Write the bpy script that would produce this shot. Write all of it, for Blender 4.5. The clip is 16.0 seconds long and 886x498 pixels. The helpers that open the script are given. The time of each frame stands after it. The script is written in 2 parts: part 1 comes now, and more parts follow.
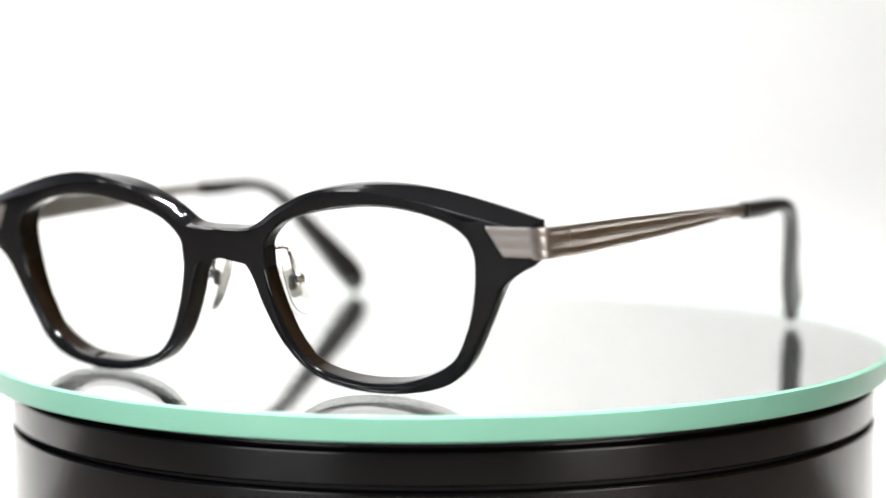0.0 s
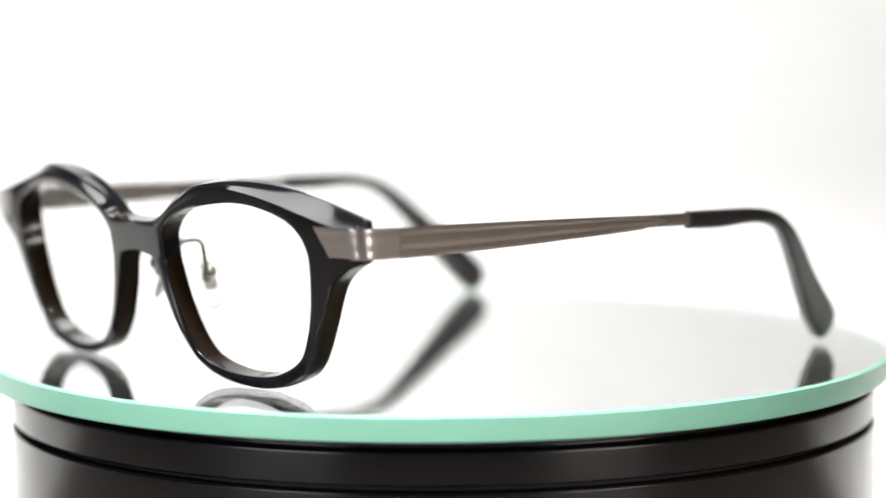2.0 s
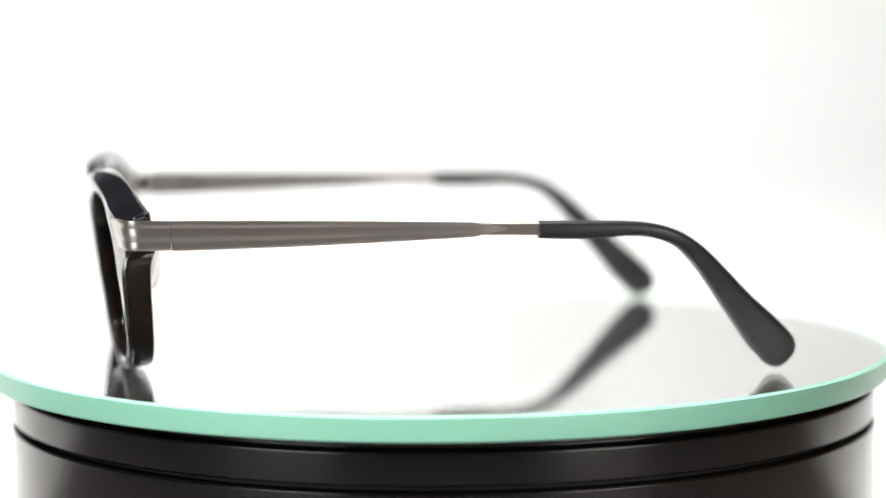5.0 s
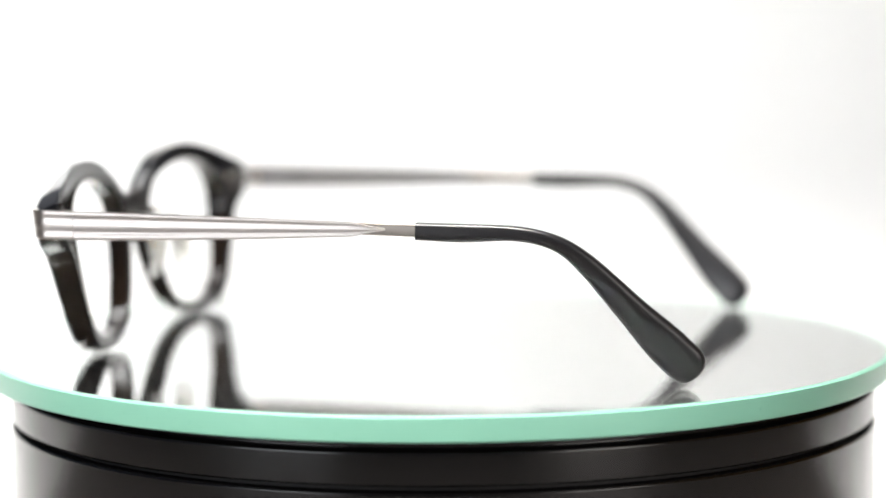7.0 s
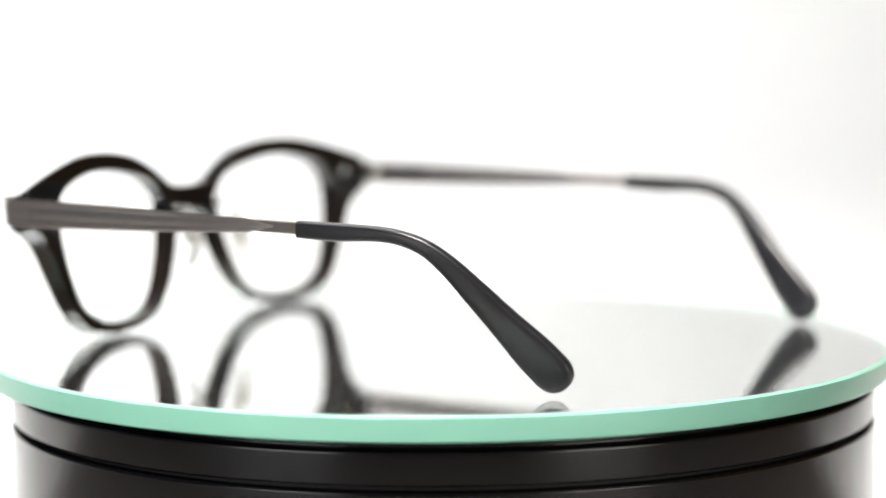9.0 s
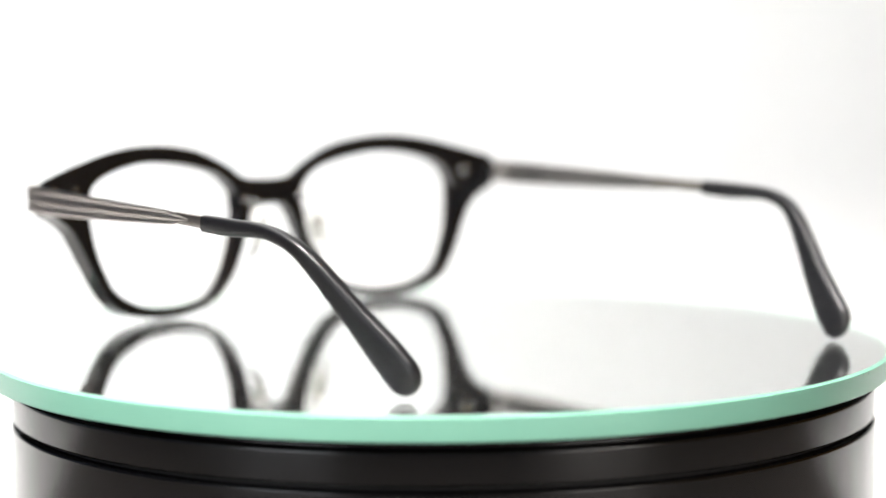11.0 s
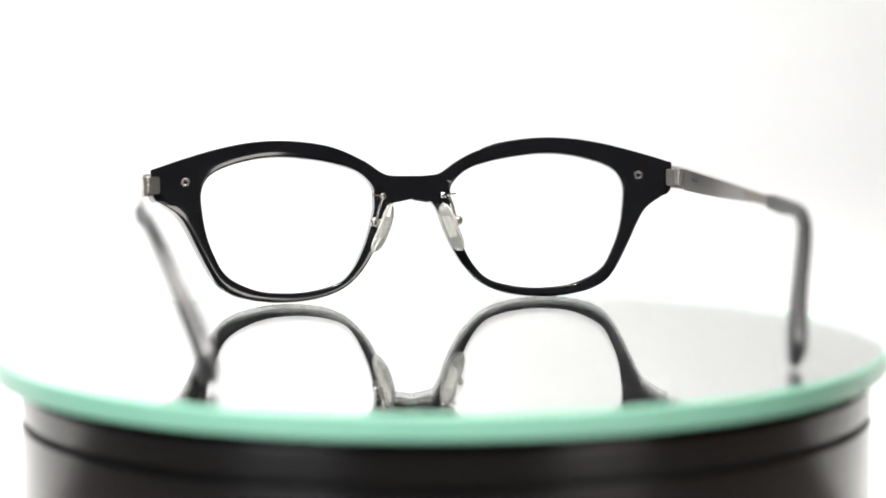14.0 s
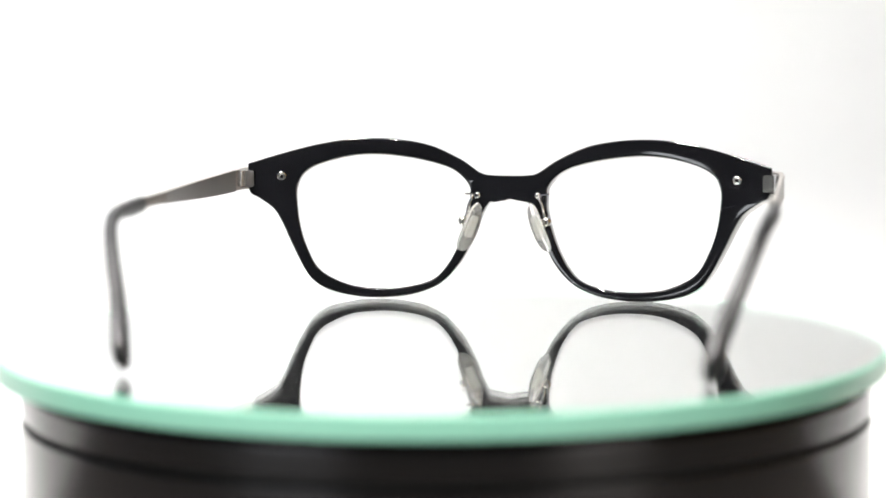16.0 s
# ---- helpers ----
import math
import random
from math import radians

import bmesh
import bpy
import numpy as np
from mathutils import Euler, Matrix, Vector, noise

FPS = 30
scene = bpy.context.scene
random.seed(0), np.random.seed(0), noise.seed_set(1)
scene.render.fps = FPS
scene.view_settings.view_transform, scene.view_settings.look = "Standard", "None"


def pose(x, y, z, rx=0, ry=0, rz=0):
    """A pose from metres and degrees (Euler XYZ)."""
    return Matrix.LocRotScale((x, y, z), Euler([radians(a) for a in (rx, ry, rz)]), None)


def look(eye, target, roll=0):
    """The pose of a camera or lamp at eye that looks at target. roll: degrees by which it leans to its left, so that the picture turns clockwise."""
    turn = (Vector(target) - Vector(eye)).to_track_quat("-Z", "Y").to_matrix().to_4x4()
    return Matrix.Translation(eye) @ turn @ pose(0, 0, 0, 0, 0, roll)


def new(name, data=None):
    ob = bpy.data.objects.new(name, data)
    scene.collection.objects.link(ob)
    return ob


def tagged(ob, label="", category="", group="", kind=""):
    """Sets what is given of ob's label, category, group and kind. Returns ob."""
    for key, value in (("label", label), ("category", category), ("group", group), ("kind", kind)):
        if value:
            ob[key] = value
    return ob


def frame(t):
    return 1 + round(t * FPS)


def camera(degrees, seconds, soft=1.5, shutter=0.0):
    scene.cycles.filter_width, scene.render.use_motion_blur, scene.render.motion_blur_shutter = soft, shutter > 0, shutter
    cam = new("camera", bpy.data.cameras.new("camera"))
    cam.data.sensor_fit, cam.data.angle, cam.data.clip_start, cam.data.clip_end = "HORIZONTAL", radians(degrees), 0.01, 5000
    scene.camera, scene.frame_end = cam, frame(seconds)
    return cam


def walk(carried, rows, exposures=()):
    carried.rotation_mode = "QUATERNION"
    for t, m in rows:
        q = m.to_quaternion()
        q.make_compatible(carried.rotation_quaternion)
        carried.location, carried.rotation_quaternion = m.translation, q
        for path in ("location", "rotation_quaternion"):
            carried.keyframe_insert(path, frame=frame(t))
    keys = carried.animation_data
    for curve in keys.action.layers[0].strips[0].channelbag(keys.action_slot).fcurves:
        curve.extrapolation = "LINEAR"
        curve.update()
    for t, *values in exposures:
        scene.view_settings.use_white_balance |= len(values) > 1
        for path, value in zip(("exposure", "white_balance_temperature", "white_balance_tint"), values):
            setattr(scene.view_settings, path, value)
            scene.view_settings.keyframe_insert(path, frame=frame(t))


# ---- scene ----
# Metres. The turntable's axis is z, the top of its glass plate is z = 0.
cam = camera(20.80, 16.0, soft=1.65)
EYE, LATER = (0.0002, -0.5593, 0.0796), (-0.0004, -0.5680, 0.0809)
walk(cam, [(0.0, pose(*EYE, 90 - 5.980, 0, 0.034) @ pose(0, 0, 0, 0, 0, -0.349)),
           (13.6, pose(*EYE, 90 - 5.980, 0, 0.034) @ pose(0, 0, 0, 0, 0, -0.349)),
           (13.9, pose(*LATER, 90 - 5.980, 0, 0.034) @ pose(0, 0, 0, 0, 0, -0.349)),
           (16.0, pose(*LATER, 90 - 5.980, 0, 0.034) @ pose(0, 0, 0, 0, 0, -0.349))])
cam.data.dof.use_dof = True
focus_point = new("focus_point")
cam.data.dof.focus_object = focus_point
cam.data.dof.aperture_fstop = 7.2

# ---- light ----
world = bpy.data.worlds.new("world")
scene.world = world
world.use_nodes = True
world.node_tree.nodes["Background"].inputs[0].default_value = (0.9, 0.95, 1.0, 1)
world.node_tree.nodes["Background"].inputs[1].default_value = 0.05
scene.view_settings.exposure = 0.0


def area(name, eye, target, sx, sy, watts, colour=(1, 1, 1), spread=180):
    data = bpy.data.lights.new(name, "AREA")
    data.shape, data.size, data.size_y, data.energy, data.color = "RECTANGLE", sx, sy, watts, colour
    data.spread = radians(spread)
    ob = new(name, data)
    ob.matrix_basis = look(eye, target)
    return ob


area("backdrop_light", (-0.85, 0.15, 1.15), (-0.46, 1.00, 0.22), 0.8, 0.4, 10.2, spread=100)
area("softbox_light", (-0.42, 0.64, 1.22), (-0.08, 0, 0), 0.65, 0.5, 6.0)
area("side_light", (1.00, -1.25, 0.10), (0, 0, 0.05), 0.60, 0.24, 4.3, (1.0, 0.95, 0.91))
area("side_light", (-1.05, -1.32, 0.10), (0, 0, 0.05), 0.70, 0.24, 4.4, (0.92, 0.95, 1.0))
for sx in (-0.30, -0.12):
    area("downlight", (sx, -0.60, 1.75), (0, 0, 0), 0.085, 0.085, 1.9, (1.0, 0.97, 0.94), spread=36)


# ---- materials ----
def material(name, colour, rough=0.5, metal=0.0, vary=0.12, scale=60.0, bump=0.0, fine=900.0, worn=0.2, **more):
    """A principled material whose colour and roughness drift at two scales."""
    mat = bpy.data.materials.new(name)
    mat.use_nodes = True
    nodes, links = mat.node_tree.nodes, mat.node_tree.links
    b = nodes["Principled BSDF"]
    b.inputs["Metallic"].default_value = metal
    for key, value in more.items():
        b.inputs[key.replace("_", " ")].default_value = value
    tc = nodes.new("ShaderNodeTexCoord")
    big, small = nodes.new("ShaderNodeTexNoise"), nodes.new("ShaderNodeTexNoise")
    for n, s in ((big, scale), (small, fine)):
        n.inputs["Scale"].default_value, n.inputs["Detail"].default_value = s, 3
        links.new(tc.outputs["Object"], n.inputs["Vector"])
    mix = nodes.new("ShaderNodeMix")
    mix.data_type = "RGBA"
    mix.inputs["A"].default_value = (*[c * (1 - vary) for c in colour], 1)
    mix.inputs["B"].default_value = (*[min(1, c * (1 + vary)) for c in colour], 1)
    links.new(big.outputs["Fac"], mix.inputs["Factor"])
    links.new(mix.outputs["Result"], b.inputs["Base Color"])
    ramp = nodes.new("ShaderNodeMapRange")
    ramp.inputs["To Min"].default_value, ramp.inputs["To Max"].default_value = rough * (1 - worn), rough * (1 + worn)
    links.new(small.outputs["Fac"], ramp.inputs["Value"])
    links.new(ramp.outputs["Result"], b.inputs["Roughness"])
    if bump:
        bp = nodes.new("ShaderNodeBump")
        bp.inputs["Strength"].default_value, bp.inputs["Distance"].default_value = bump, 0.0002
        links.new(small.outputs["Fac"], bp.inputs["Height"])
        links.new(bp.outputs["Normal"], b.inputs["Normal"])
    return mat


ACETATE = material("black_acetate", (0.0050, 0.0052, 0.0062), 0.06, vary=0.4, scale=90)
CORE = material("dark_brown_acetate_core", (0.012, 0.0078, 0.0052), 0.07, vary=0.5, scale=110)
STEEL = material("brushed_titanium", (0.62, 0.575, 0.54), 0.31, 1.0, vary=0.03, scale=150, worn=0.03)
# darker copy of the titanium: the inner faces' dim reflections put into the colour
STEEL_IN = material("shaded_titanium", (0.36, 0.345, 0.335), 0.36, 1.0, vary=0.04, scale=150, worn=0.03)
STEEL_CORE = material("bare_titanium_core", (0.33, 0.30, 0.27), 0.40, 1.0, vary=0.04, scale=150, worn=0.03)
CHROME = material("polished_steel", (0.66, 0.64, 0.61), 0.18, 1.0, vary=0.04)
SLEEVE = material("black_tip_plastic", (0.0085, 0.0082, 0.0095), 0.36, vary=0.10, scale=120, worn=0.04, IOR=1.6)
PAD = material("clear_silicone", (0.97, 0.97, 0.94), 0.05, vary=0.02, Transmission_Weight=0.82, IOR=1.26)
INSERT = material("milky_plastic", (0.92, 0.91, 0.86), 0.2, vary=0.04, Transmission_Weight=0.55, IOR=1.4)
GLASS = material("clear_plate_glass", (0.985, 1.0, 0.99), 0.0, vary=0.0, Transmission_Weight=1.0, IOR=1.5)
MIRROR = material("silver_backing", (0.98, 0.982, 0.975), 0.02, 0.985, vary=0.01)
MINT = material("green_glass_edge", (0.28, 0.62, 0.465), 0.30, vary=0.05, scale=30)
RIM_IN = material("pale_glass_rim", (0.60, 0.80, 0.70), 0.5, vary=0.05, scale=30)
BASE = material("black_turntable_plastic", (0.0075, 0.0070, 0.0072), 0.21, vary=0.3, scale=25, fine=55, worn=0.55, bump=0.2, IOR=1.5)
DARK = material("dark_gap", (0.01, 0.01, 0.01), 0.6)
PAPER = material("white_backdrop_paper", (0.86, 0.86, 0.85), 0.9, vary=0.01, scale=4)
WALL = material("room_wall_paint", (0.40, 0.42, 0.47), 0.8, vary=0.06, scale=3)
WALL_COOL = material("cool_blue_grey_wall_paint", (0.34, 0.41, 0.54), 0.8, vary=0.06, scale=3)
PANEL = material("brown_wood_panelling", (0.66, 0.38, 0.10), 0.5, vary=0.25, scale=4)
FLOOR = material("room_floor_wood", (0.22, 0.15, 0.10), 0.5, vary=0.25, scale=5)
CEIL = material("room_ceiling_paint", (0.7, 0.68, 0.64), 0.9, vary=0.03, scale=3)
TABLE = material("grey_brown_table_laminate", (0.17, 0.155, 0.145), 0.45, vary=0.2, scale=8)


# ---- mesh helpers ----
def part(name, bm, mat, parent=None, label="", smooth=35, flat=False):
    """Links a bmesh as one mesh object, under a thing or a part."""
    me = bpy.data.meshes.new(name)
    bmesh.ops.recalc_face_normals(bm, faces=bm.faces[:])
    for e in bm.edges:
        e.smooth = len(e.link_faces) != 2 or e.calc_face_angle(0) < radians(smooth)
    for f in bm.faces:
        f.smooth = smooth > 0
    bm.to_mesh(me)
    bm.free()
    me.materials.append(mat)
    ob = new(name, me)
    ob.parent = parent
    if flat:
        wn = ob.modifiers.new("weighted", "WEIGHTED_NORMAL")
        wn.keep_sharp, wn.weight = True, 80
    if label:
        ob["label"] = label
    return ob


def lathe(profile, steps=128, closed=False):
    """A turned body from (radius, height) pairs."""
    bm = bmesh.new()
    rings = []
    for r, z in profile:
        if r < 1e-7:
            rings.append([bm.verts.new((0, 0, z))])
        else:
            rings.append([bm.verts.new((r * math.cos(2 * math.pi * i / steps), r * math.sin(2 * math.pi * i / steps), z)) for i in range(steps)])
    pairs = list(zip(rings, rings[1:])) + ([(rings[-1], rings[0])] if closed else [])
    for a, b in pairs:
        for i in range(steps):
            j = (i + 1) % steps
            if len(a) == 1:
                bm.faces.new((a[0], b[i], b[j]))
            elif len(b) == 1:
                bm.faces.new((a[i], a[j], b[0]))
            else:
                bm.faces.new((a[i], a[j], b[j], b[i]))
    return bm


def box(x0, x1, y0, y1, z0, z1, bevel=0.0):
    bm = bmesh.new()
    bmesh.ops.create_cube(bm, size=1)
    for v in bm.verts:
        v.co = Vector(((x0 + x1) / 2 + v.co.x * (x1 - x0), (y0 + y1) / 2 + v.co.y * (y1 - y0), (z0 + z1) / 2 + v.co.z * (z1 - z0)))
    if bevel:
        bmesh.ops.bevel(bm, geom=bm.edges[:], offset=bevel, segments=2, affect="EDGES")
    return bm


def skin(rings, closed=True, cap=True):
    """A body through equal rings of points."""
    bm = bmesh.new()
    vs = [[bm.verts.new(p) for p in ring] for ring in rings]
    n = len(vs[0])
    for a, b in zip(vs, vs[1:]):
        for i in range(n if closed else n - 1):
            j = (i + 1) % n
            bm.faces.new((a[i], a[j], b[j], b[i]))
    if cap:
        bm.faces.new(vs[0])
        bm.faces.new(vs[-1])
    return bm


def spline(knots, steps, closed=False):
    """Catmull-Rom through knots (tuples of any length)."""
    pts = [np.array(k, float) for k in knots]
    n, out = len(pts), []
    for i in range(n if closed else n - 1):
        if closed:
            a, b, c, d = (pts[(i + k) % n] for k in (-1, 0, 1, 2))
        else:
            b, c = pts[i], pts[i + 1]
            a = pts[i - 1] if i else 2 * b - c
            d = pts[i + 2] if i + 2 < n else 2 * c - b
        for s in range(steps):
            t = s / steps
            out.append(0.5 * (2 * b + (c - a) * t + (2 * a - 5 * b + 4 * c - d) * t * t + (3 * b - a - 3 * c + d) * t ** 3))
    if not closed:
        out.append(pts[-1])
    return out


def tube(path, radius, sides=10):
    """A round wire along a path; radius is a number or one for each point."""
    pts = [Vector(p) for p in path]
    rings = []
    for i, p in enumerate(pts):
        d = (pts[min(i + 1, len(pts) - 1)] - pts[max(i - 1, 0)]).normalized()
        u = d.orthogonal().normalized() if i == 0 else (u - d * u.dot(d)).normalized()
        v = d.cross(u)
        r = radius[i] if isinstance(radius, (list, tuple)) else radius
        rings.append([p + (u * math.cos(2 * math.pi * k / sides) + v * math.sin(2 * math.pi * k / sides)) * r for k in range(sides)])
    return skin(rings)


def ball(centre, r):
    bm = bmesh.new()
    bmesh.ops.create_uvsphere(bm, u_segments=16, v_segments=10, radius=r, matrix=Matrix.Translation(centre))
    return bm


# ---- the place ----
TABLE_Z = -0.052


def backdrop():
    """A sheet of white paper that sweeps up from the table behind the turntable."""
    prof = [(0.015, TABLE_Z + 0.001), (0.55, TABLE_Z + 0.001)]
    for i in range(1, 13):
        a = math.pi / 2 * i / 12
        prof.append((0.55 + 0.5 * math.sin(a), TABLE_Z + 0.001 + 0.5 * (1 - math.cos(a))))
    prof.append((1.05, 1.9))
    under = [(0.015, TABLE_Z + 0.0002), (0.55, TABLE_Z + 0.0002)]
    under += [(y + 0.0008 * math.sin(math.pi / 2 * (i + 1) / 12), z - 0.0008 * math.cos(math.pi / 2 * (i + 1) / 12)) for i, (y, z) in enumerate(prof[2:14])]
    under.append((1.0508, 1.9))
    loop = prof + under[::-1]
    bm = skin([[(x, y, z) for y, z in loop] for x in (-0.43, 0.40)])
    ob = part("backdrop", bm, PAPER, smooth=60)
    tagged(ob, "seamless white paper backdrop sweeping up behind the turntable", "backdrop", kind="structure")


def room():
    x0, x1, y0, y1, z0, z1 = -2.2, 2.2, -2.6, 1.8, -0.80, 2.45
    t = 0.12
    for name, b, mat, text in (
            ("floor", (x0, x1, y0, y1, z0 - t, z0), FLOOR, "brown wooden floor of the dim studio room"),
            ("ceiling", (x0, x1, y0, y1, z1, z1 + t), CEIL, "off-white painted ceiling of the studio room"),
            ("wall_north", (x0, x1, y1, y1 + t, z0, z1), WALL, "plain pale painted wall behind the backdrop"),
            ("wall_south", (x0, x1, y0 - t, y0, z0, z1), WALL, "plain pale painted wall of the studio room"),
            ("wall_east", (x1, x1 + t, y0, y1, z0, z1), PANEL, "brown wood-panelled side wall of the studio room"),
            ("wall_west", (x0 - t, x0, y0, y1, z0, z1), WALL_COOL, "cool blue-grey painted wall of the studio room")):
        tagged(part(name, box(*b), mat, smooth=0), text, name.split("_")[0], kind="structure")


def table():
    t = tagged(new("table"), "grey-brown laminate table under the turntable", "table")
    t.location = (0, 0.1, -0.80)
    part("tabletop", box(-1.4, 1.4, -0.55, 1.1, 0.80 + TABLE_Z - 0.03, 0.80 + TABLE_Z, 0.002), TABLE, t)
    for sx in (-1.3, 1.3):
        for sy in (-0.45, 1.0):
            part("leg", box(sx - 0.025, sx + 0.025, sy - 0.025, sy + 0.025, 0, 0.80 + TABLE_Z - 0.03, 0.002), TABLE, t)


R_GLASS, R_BASE, THICK = 0.104, 0.0997, 0.0046


def turntable():
    base = tagged(new("turntable"), "glossy black round turntable base with a thin groove", "turntable")
    base.location = (-0.0002, 0, TABLE_Z)
    top, b = -THICK - 0.0008 - TABLE_Z, R_BASE
    zg = -0.0156 - TABLE_Z
    part("upper_ring", lathe([(0, top), (b - 0.0030, top), (b - 0.0030, top - 0.0024), (b - 0.0008, top - 0.0026), (b - 0.0002, top - 0.0028), (b, top - 0.0033), (b, zg + 0.0010), (b - 0.0004, zg + 0.0006), (b - 0.0020, zg + 0.0006), (0, zg + 0.0006)], 192), BASE, base, flat=True)
    part("groove_core", lathe([(0, zg + 0.0004), (b - 0.0021, zg + 0.0004), (b - 0.0021, zg - 0.0004), (0, zg - 0.0004)], 128), DARK, base, "dark recessed groove")
    part("lower_body", lathe([(0, zg - 0.0006), (b - 0.0018, zg - 0.0006), (b - 0.0001, zg - 0.0006), (b + 0.0002, zg - 0.0011), (b + 0.0004, 0.003), (b - 0.001, 0.0015), (b - 0.002, 0.0015), (0, 0.0015)], 192), BASE, base, flat=True)
    for k in range(4):
        a = math.pi / 4 + k * math.pi / 2
        bm = lathe([(0, 0), (0.007, 0), (0.007, 0.0016), (0, 0.0016)], 24)
        bmesh.ops.translate(bm, verts=bm.verts, vec=(0.08 * math.cos(a), 0.08 * math.sin(a), 0))
        part("rubber_foot", bm, DARK, base)
    plate = tagged(new("turntable_plate"), "round mirror-backed glass plate with a pale green edge", "turntable plate")
    plate.location = (-0.0013, -0.001, -THICK - 0.0006)
    r = R_GLASS
    part("backing_paint", lathe([(0, -0.0001), (r - 0.0010, -0.0001), (r - 0.0010, 0.0001), (0, 0.0001)], 96), DARK, plate, "dark protective paint under the mirror")
    part("mirror_backing", lathe([(0, 0.0002), (r - 0.0008, 0.0002), (r - 0.0008, 0.0005), (0, 0.0005)], 192), MIRROR, plate, "silvered mirror backing")
    pane = part("glass_disc", lathe([(0, 0.0006), (r - 0.0006, 0.0006), (r - 0.0006, THICK + 0.0006), (0, THICK + 0.0006)], 192), GLASS, plate, "clear glass disc")
    pane.visible_shadow = False
    pane.data.materials.append(RIM_IN)
    for p in pane.data.polygons:
        if abs(p.normal.z) < 0.5:
            p.material_index = 1
    part("edge", lathe([(r - 0.0005, -0.0001), (r - 0.0002, -0.0001), (r, 0.0002), (r, THICK + 0.0001), (r - 0.0005, THICK + 0.0005)], 192, True), MINT, plate, "pale green ground glass edge", flat=True)
    return plate


# ---- the spectacles: x to the wearer's right, y ahead, z up, millimetres inside the functions ----
MM = 0.001
TILT, CURVE, BACK = math.tan(radians(7.7)), 0.00153, 6.8
OUTER_TOP = [(0, 33.0), (4.6, 33.1), (7.8, 33.8), (12.9, 37.2), (20.5, 40.7), (28, 42.3), (35.6, 42.9), (43.1, 42.6), (50.6, 41.4), (58.0, 39.6), (63.6, 38.0), (69.7, 36.1)]
OUTER_END = [(69.7, 36.1), (69.6, 32.2), (69.3, 29.2), (68.6, 27.9)]
OUTER_LOW = [(68.6, 27.9), (66.3, 26.7), (62.6, 23.9), (60.2, 20.0), (58.1, 15.5), (54.5, 8.5), (51.4, 4.6), (46.7, 2.1), (40, 0.7), (34.5, 0.4), (27.8, 0.9), (22, 2.3), (17.4, 4.7), (13.6, 8.6), (11.1, 12.5), (8.6, 18.0), (6.9, 22.9), (5.0, 26.0), (3.2, 26.5), (1.4, 26.85), (0, 26.9)]
INNER = [(28, 37.85), (35.9, 38.55), (43.1, 37.95), (50.6, 36.0), (54.6, 33.7), (56.3, 30.7), (56.6, 27.1), (55.6, 19.7), (53.5, 13.4), (50.0, 7.7), (42.8, 4.0), (35.3, 2.9), (27.8, 3.2), (20.3, 5.2), (16.1, 9.2), (12.8, 15.8), (10.6, 23.3), (10.2, 28.1), (11.2, 31.1), (14.9, 34.4), (20.5, 36.4)]
CENTRE = (33.5, 21.0)


def on_front(x, z, depth):
    """A point depth mm before the back face of the curved, tilted front."""
    n = Vector((2 * CURVE * x, 1.0, -TILT)).normalized()
    return (Vector((x, BACK - CURVE * x * x + (z - 30) * TILT, z)) + n * depth) * MM


def ramp(a, b, x):
    t = min(1, max(0, (x - a) / (b - a)))
    return t * t * (3 - 2 * t)


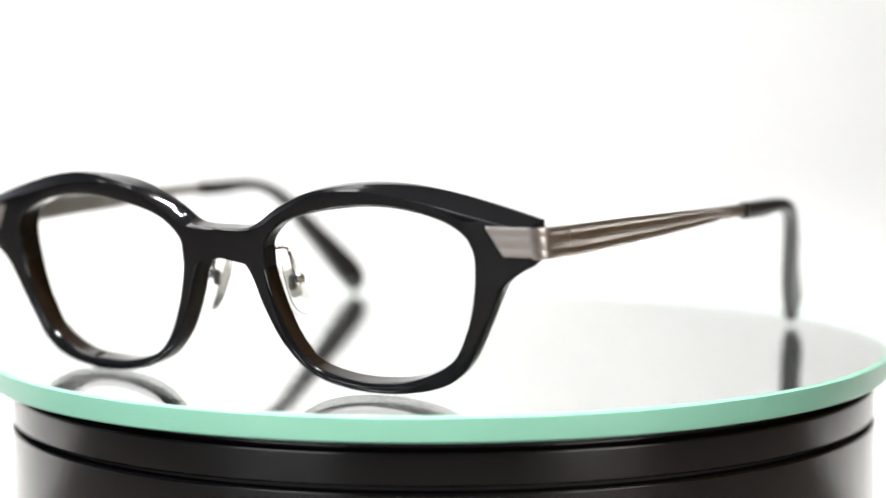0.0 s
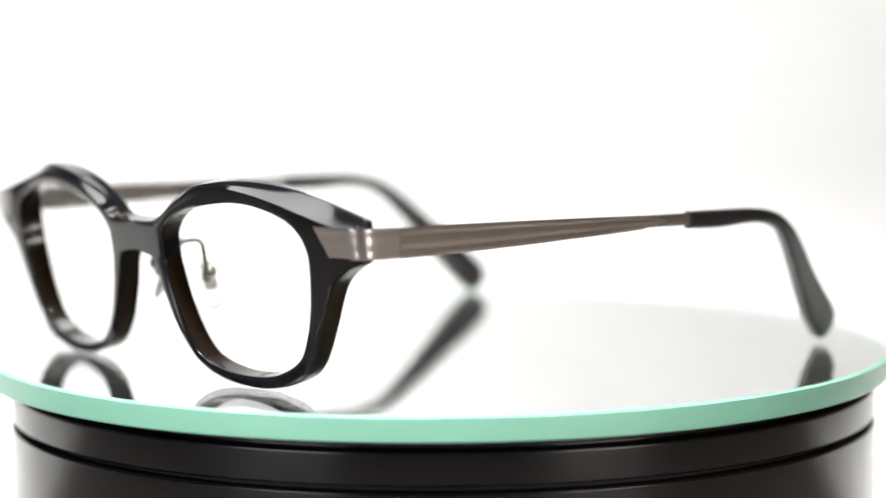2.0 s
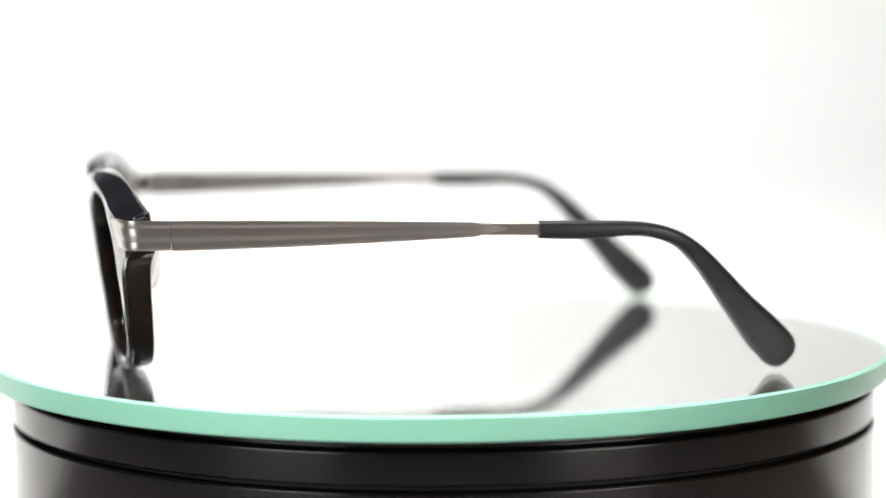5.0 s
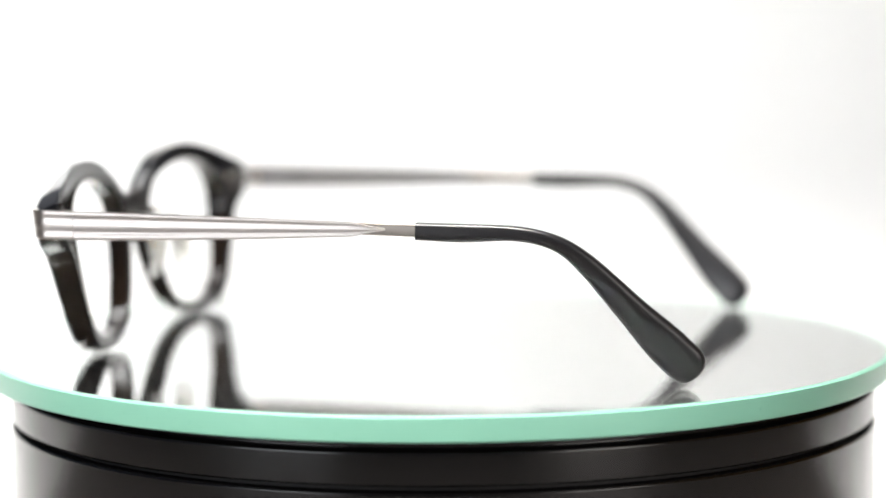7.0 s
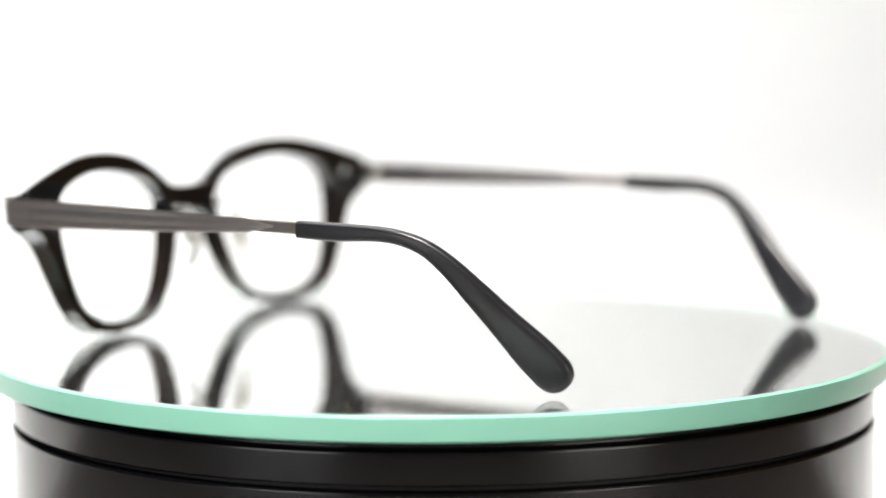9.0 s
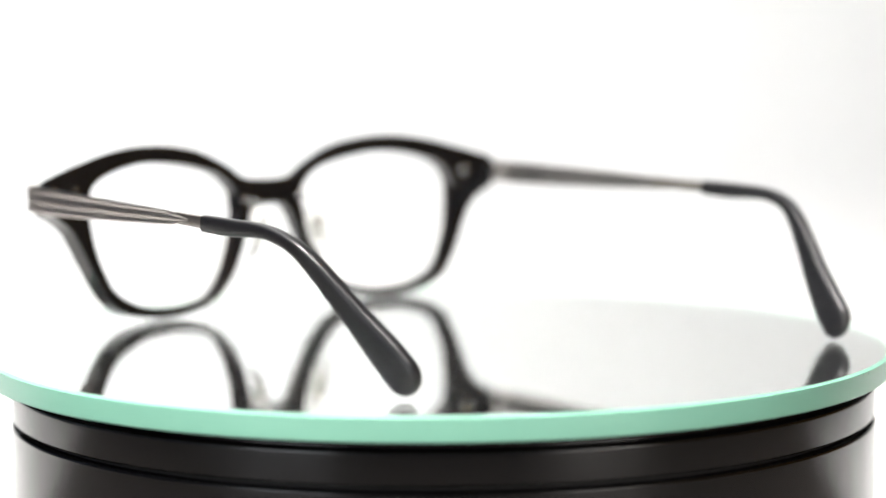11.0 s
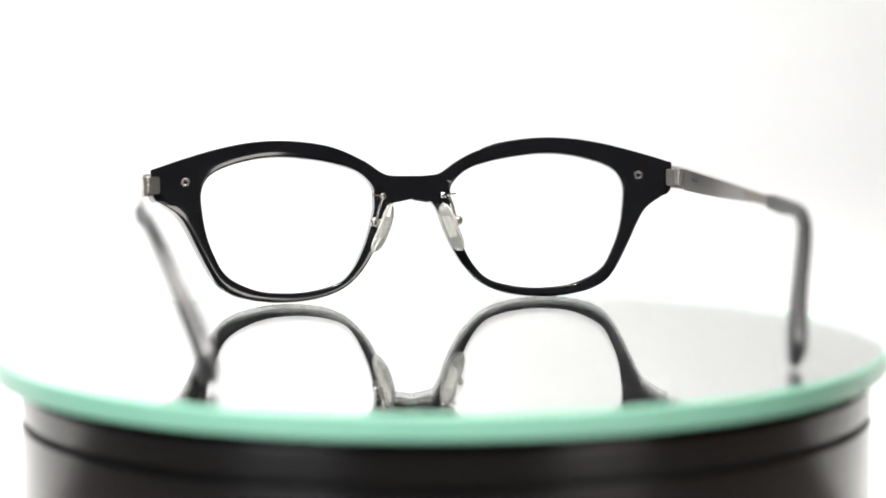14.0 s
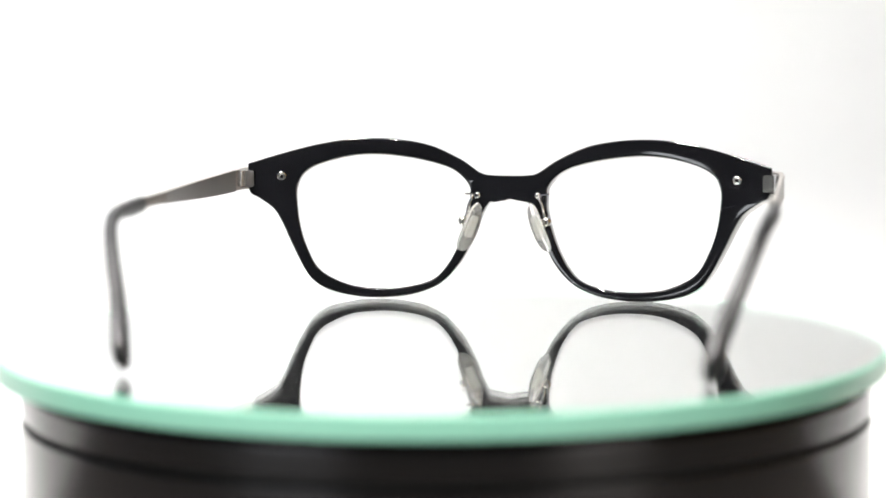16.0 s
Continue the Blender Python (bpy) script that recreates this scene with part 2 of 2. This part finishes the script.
def front_frame(parent):
    outer = spline(OUTER_TOP, 7)[:-1] + spline(OUTER_END, 5)[:-1] + spline(OUTER_LOW, 7)
    inner = spline(INNER, 14, True)
    polar = sorted((math.atan2(p[1] - CENTRE[1], p[0] - CENTRE[0]), math.hypot(p[0] - CENTRE[0], p[1] - CENTRE[1])) for p in inner)
    angles, radii = [a for a, _ in polar], [r for _, r in polar]
    bm = bmesh.new()
    for side in (1, -1):
        rings = []
        for px, pz in outer:
            a = math.atan2(pz - CENTRE[1], px - CENTRE[0])
            r = np.interp(a, angles, radii, period=2 * math.pi)
            ix, iz = CENTRE[0] + r * math.cos(a), CENTRE[1] + r * math.sin(a)
            w = math.hypot(px - ix, pz - iz)
            thick = 5.2 + 0.9 * ramp(50, 64, px)
            top = ramp(30, 33.4, pz)
            facet = top * (0.6 + 0.9 * ramp(26, 12, px) * ramp(6, 10, px) + 2.4 * ramp(22, 58, px))
            drop = 0.5 + 1.75 * (facet - 0.6) if facet > 0.6 else 0.5
            mid = px < 0.01

            def q(d_in, depth):
                s = d_in / w
                return on_front(side * (ix + (px - ix) * s), iz + (pz - iz) * s, depth)
            e = 0.0 if mid else 1.0
            facet = max(facet, 0.8)
            k = 0.42 * e
            prof = [q(0.0, 0.6), q(0.18, 0.18), q(0.6, 0.0), q(w * 0.5, 0.0), q(w - 0.5 * e, 0.0), q(w - 0.15 * e, 0.15 * e), q(w, 0.5 * e),
                    q(w, (thick - drop) * 0.5), q(w, thick - drop * e - k), q(w - 0.13 * e, thick - drop * e - 0.04 * e), q(w - k, thick - (drop - 0.14) * e),
                    q(w - (k + facet * e) * 0.5, thick - (drop * 0.5 - 0.06) * e), q(w - facet * e, thick - 0.04 * e), q(w - facet * e - 0.25 * e, thick), q((w - facet - 0.25) * 0.55 + 0.45, thick), q(0.9, thick), q(0.28, thick - 0.26), q(0.0, thick - 0.85), q(0.22, thick * 0.5)]
            rings.append([bm.verts.new(p) for p in prof])
        n = len(rings[0])
        for a, b, (px, pz) in zip(rings, rings[1:], outer):
            low = pz < 34 or px < 8
            for i in range(n):
                j = (i + 1) % n
                f = bm.faces.new((a[i], a[j], b[j], b[i]))
                f.material_index = 1 if i in (17, 18) or (low and i in (6, 7)) else 0
        # the strip between the ends of the outline, beside the middle of the bridge
        a, b = rings[-1], rings[0]
        for i in [*range(0, 6), *range(8, n)]:
            j = (i + 1) % n
            bm.faces.new((a[i], a[j], b[j], b[i]))
    bmesh.ops.remove_doubles(bm, verts=bm.verts, dist=2e-6)
    ob = part("front_frame", bm, ACETATE, parent, "glossy black acetate front with faceted brows", smooth=48, flat=True)
    ob.data.materials.append(CORE)
    return ob


RIBS = [(0.0, -0.35), (0.03, -0.10), (0.09, 0.0), (0.16, -0.04), (0.22, -0.33), (0.27, -0.46), (0.32, -0.38), (0.40, -0.08), (0.5, 0.02), (0.60, -0.08), (0.68, -0.38), (0.73, -0.46), (0.78, -0.33), (0.84, -0.04), (0.91, 0.0), (0.97, -0.10), (1.0, -0.35)]


def ribbed(path):
    """A ribbed strip along rows in mm: x, y, outward x, outward y, low, high, relief, and the slant of its end."""
    rings = []
    for x, y, nx, ny, low, high, relief, slant, lean in path:
        ring = []
        for u, h in RIBS + [(0.96, -1.15), (0.5, -1.15), (0.04, -1.15)]:
            h = h * relief * 0.36 if h > -1 else h
            k = slant * (1 - u)
            z = low + (high - low) * u
            ring.append(Vector((x + nx * h + ny * k, y + ny * h - nx * k + (z - 32) * TILT * lean, z)) * MM)
        rings.append(ring)
    return rings


def mirrored(bm, side):
    if side < 0:
        bmesh.ops.scale(bm, vec=(-1, 1, 1), verts=bm.verts)
        bmesh.ops.reverse_faces(bm, faces=bm.faces[:])
    return bm


def end_plate(parent, side):
    """The metal plate on the corner of the front, wrapped round to the hinge."""
    path = []
    for i in range(9):
        x = 59.6 + 1.08 * i
        p = on_front(x, 32.0, 6.4) / MM
        n = Vector((2 * CURVE * x, 1.0, 0)).normalized()
        path.append((p.x, p.y, n.x, n.y, 29.0, 34.85, 0.30, 3.4 * (1 - i / 8), 1))
    x0, y0 = path[-1][0], path[-1][1]
    a0 = math.atan2(path[-1][3], path[-1][2])
    r = 4.0
    cx, cy = x0 - r * math.cos(a0), y0 - r * math.sin(a0)
    for i in range(1, 9):
        a = a0 + (radians(4) - a0) * i / 8
        path.append((cx + r * math.cos(a), cy + r * math.sin(a), math.cos(a), math.sin(a), 28.7, 34.8, 0.30 + 0.02 * i, 0, 1 - i / 8))
    lx, ly = path[-1][0], path[-1][1]
    for i in range(1, 5):
        path.append((lx + 0.12 * i, ly - 1.55 * i, 0.997, 0.07, 28.7, 34.8 - 0.02 * i, 0.46 + 0.08 * i, 0, 0))
    part("end_plate", mirrored(skin(ribbed(path)), side), STEEL, parent, "ribbed matt silver corner plate", smooth=50)
    return path[-1][0], path[-1][1]


def temple(parent, side, start, spread):
    """A ribbed metal arm with a black tip; spread opens it by so many mm at the tip's start."""
    sx, sy = start
    arm = []
    end_x, end_y = 75.9 + spread, -71.5
    for i in range(31):
        f = i / 30
        y = (sy - 0.12) + (end_y - sy) * f
        x = sx + (end_x - sx) * f
        high, low = 34.72 - 1.45 * f ** 1.3, 28.6 + 2.2 * f ** 1.5
        mid, thin = (high + low) / 2, 1 - 0.85 * max(0, (f - 0.90) / 0.10)
        high, low = mid + (high - mid) * thin, mid + (low - mid) * thin
        arm.append((x, y, 0.997, 0.07, low, high, 0.78 + 0.25 * ramp(0, 0.2, f) - 0.75 * f, 0, 0))
    body = part("temple_arm", mirrored(skin(ribbed(arm)), side), STEEL, parent, "slim ribbed matt silver temple arm", smooth=50)
    # faces turned inward get the darker copy, standing in for their dimmer reflections
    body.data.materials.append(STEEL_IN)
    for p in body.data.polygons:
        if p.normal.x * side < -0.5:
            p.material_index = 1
    if side > 0:
        for k in range(5):
            y = -12.0 - 1.3 * k
            x = sx + (end_x - sx) * (y - sy) / (end_y - sy) - 1.2
            part("marking", mirrored(box((x - 0.03) * MM, (x + 0.03) * MM, (y - 0.45) * MM, (y + 0.45) * MM, 31.9 * MM, 32.5 * MM), side), DARK, body, "dark printed bar")
    flat = []
    for f in np.linspace(0, 1, 6):
        y = end_y + 10.0 - 17.9 * f
        x = end_x - 1.35 + 1.15 * f
        ring = []
        for k in range(20):
            a = 2 * math.pi * k / 20
            ca, sa = math.copysign(abs(math.cos(a)) ** 0.4, math.cos(a)), math.copysign(abs(math.sin(a)) ** 0.4, math.sin(a))
            ring.append(Vector((x + 0.60 * ca, y, 32.15 - 0.28 * f + (1.24 + 0.06 * f) * sa)) * MM)
        flat.append(ring)
    part("temple_core", mirrored(skin(flat), side), STEEL_CORE, body)
    # the black tip: y, z, height across, thickness, x
    g = spread
    knots = [(-78.1, 31.75, 3.6, 2.5, 75.7 + g), (-87.4, 31.5, 3.75, 2.5, 75.6 + g), (-97, 31.55, 3.1, 2.5, 75.2 + g), (-102.8, 30.8, 3.0, 2.6, 74.8 + g), (-107.8, 28.9, 3.3, 2.7, 73.9 + g), (-112.3, 25.3, 4.2, 2.9, 72.4 + g),
             (-117, 20.2, 5.3, 3.1, 70.4 + g), (-122, 14.5, 6.5, 3.3, 68.1 + g), (-127.2, 8.9, 8.2, 3.4, 66.1 + g), (-131.3, 4.7, 8.5, 3.4, 64.9 + g)]
    pts = spline(knots, 5)
    last = pts[-1]
    d = np.array([pts[-1][0] - pts[-2][0], pts[-1][1] - pts[-2][1]])
    d /= np.hypot(*d)
    for k in range(1, 8):
        a = math.pi / 2 * k / 7.2
        s = 4.2 * math.sin(a)
        pts.append(np.array([last[0] + d[0] * s, last[1] + d[1] * s, last[2] * math.cos(a) ** 0.8, last[3] * (0.25 + 0.75 * math.cos(a)), last[4] - 0.2 * s]))
    rings = []
    for i, p in enumerate(pts):
        o, b = pts[max(i - 1, 0)], pts[min(i + 1, len(pts) - 1)]
        t = np.array([b[0] - o[0], b[1] - o[1]])
        t /= np.hypot(*t)
        ring = []
        for k in range(28):
            a = 2 * math.pi * k / 28
            ca, sa = math.copysign(abs(math.cos(a)) ** 0.6, math.cos(a)), math.copysign(abs(math.sin(a)) ** 0.6, math.sin(a))
            u = p[2] / 2 * sa
            ring.append(Vector((p[4] + p[3] * 0.54 * ca, p[0] - t[1] * u, p[1] + t[0] * u)) * MM)
        rings.append(ring)
    part("temple_tip", mirrored(skin(rings), side), SLEEVE, body, "black plastic temple tip with a flared end", smooth=55)


def hinge(parent, side):
    h = part("hinge", mirrored(box(67.6 * MM, 71.4 * MM, -2.4 * MM, 1.6 * MM, 29.9 * MM, 34.4 * MM, 0.0003), side), CHROME, parent, "small steel hinge block")
    for z0, z1 in ((30.2, 31.5), (31.65, 32.95), (33.1, 34.4)):
        bm = lathe([(0, z0 * MM), (1.0 * MM, z0 * MM), (1.0 * MM, z1 * MM), (0, z1 * MM)], 20)
        bmesh.ops.translate(bm, verts=bm.verts, vec=(71.0 * MM, -3.1 * MM, 0))
        part("knuckle", mirrored(bm, side), CHROME, h)


def rivet(parent, side):
    p = on_front(60.8, 32.6, 0.0)
    bm = lathe([(0, -0.00045), (0.00042, -0.00045), (0.0005, 0.0002), (0.00105, 0.00028), (0.00125, 0.0001), (0.00125, -0.0006), (0, -0.0006)], 20)
    bmesh.ops.transform(bm, matrix=Matrix.Translation(p) @ Matrix.Rotation(radians(90 + 7.7), 4, "X") @ Matrix.Rotation(radians(-11), 4, "Y"), verts=bm.verts)
    part("rivet", mirrored(bm, side), CHROME, parent, "small round steel rivet")


def nose_pad(parent, side):
    knots = [(8.1, 5.6, 27.8), (8.3, 3.6, 28.0), (8.7, 1.6, 28.0), (9.1, 0.5, 27.2), (9.8, 0.4, 25.4), (10.3, 0.4, 23.2), (10.8, 0.1, 21.8)]
    wire = part("pad_arm", mirrored(tube([Vector(p) * MM for p in spline(knots, 6)], 0.38 * MM), side), CHROME, parent, "bent steel nose pad arm")
    part("arm_stub", mirrored(tube([Vector(p) * MM for p in ((7.9, 5.2, 27.9), (9.6, 4.6, 28.1), (11.3, 3.9, 28.3))], 0.24 * MM, 8), side), CHROME, wire)
    part("solder_ball", mirrored(ball(Vector((8.1, 5.4, 27.8)) * MM, 0.95 * MM), side), CHROME, wire)
    screw = part("pad_screw", mirrored(ball(Vector((11.15, -0.3, 21.4)) * MM, 1.3 * MM), side), CHROME, wire, "round steel screw head")
    part("screw_slot", mirrored(box(10.95 * MM, 11.35 * MM, -1.63 * MM, -1.1 * MM, 20.9 * MM, 21.9 * MM), side), DARK, screw)
    part("pad_box", mirrored(box(8.9 * MM, 10.5 * MM, -0.9 * MM, 0.7 * MM, 18.9 * MM, 22.2 * MM, 0.0004), side), CHROME, wire)
    turn = Matrix.Scale(MM, 4) @ Matrix.Translation((8.9, -1.5, 19.7)) @ Matrix.Rotation(radians(-21), 4, "Y") @ Matrix.Rotation(radians(40), 4, "Z")
    rings = []
    for k in range(17):
        u = -1 + k / 8
        wide = (1 - abs(u) ** 3.2) ** 0.5 * (2.55 - 0.25 * u) if abs(u) < 1 else 0.25
        thick = (1 - abs(u) ** 4) ** 0.5 * 0.95 if abs(u) < 1 else 0.12
        bow = 0.7 * u * u
        rings.append([turn @ Vector((thick * math.copysign(abs(math.cos(b)) ** 0.6, math.cos(b)) + bow, wide * math.sin(b), 6.9 * u)) for b in (2 * math.pi * n / 20 for n in range(20))])
    pad = part("nose_pad", mirrored(skin(rings), side), PAD, wire, "clear silicone nose pad")
    bm = box(-0.35, 0.55, -1.25, 1.25, -2.6, 3.4, 0.3)
    bmesh.ops.transform(bm, matrix=turn, verts=bm.verts)
    part("pad_insert", mirrored(bm, side), INSERT, pad, "milky plastic core of the pad")


def spectacles():
    g = tagged(new("eyeglasses"), "black acetate and silver metal eyeglasses with open temples", "eyeglasses")
    front_frame(g)
    for side, spread in ((-1, 0.6), (1, -2.8)):
        start = end_plate(g, side)
        temple(g, side, start, spread)
        hinge(g, side)
        rivet(g, side)
        nose_pad(g, side)
    return g


backdrop()
room()
table()
plate = turntable()
glasses = spectacles()


# ---- what turns ----
def motions():
    rows, turns = [], []
    for k in range(33):
        t = k * 0.5
        a = 147.90 - 9.8887 * t + 0.0130 * (t - 8) ** 2
        rows.append((t, pose(0, 0, 0, 0, 0, a) @ pose(0.0042, 0.0693, 0.0002, 0, 0.20, 0)))
        turns.append((t, pose(-0.0013, -0.001, -THICK - 0.0006, 0, 0, a)))
    walk(glasses, rows)
    walk(plate, turns)
    walk(focus_point, [(0, pose(0, -0.075, 0.02)), (9.2, pose(0, -0.075, 0.02)), (11.3, pose(0, -0.055, 0.02)), (13.4, pose(0, -0.055, 0.02)), (13.9, pose(0, 0.068, 0.02)), (16, pose(0, 0.068, 0.02))])


motions()
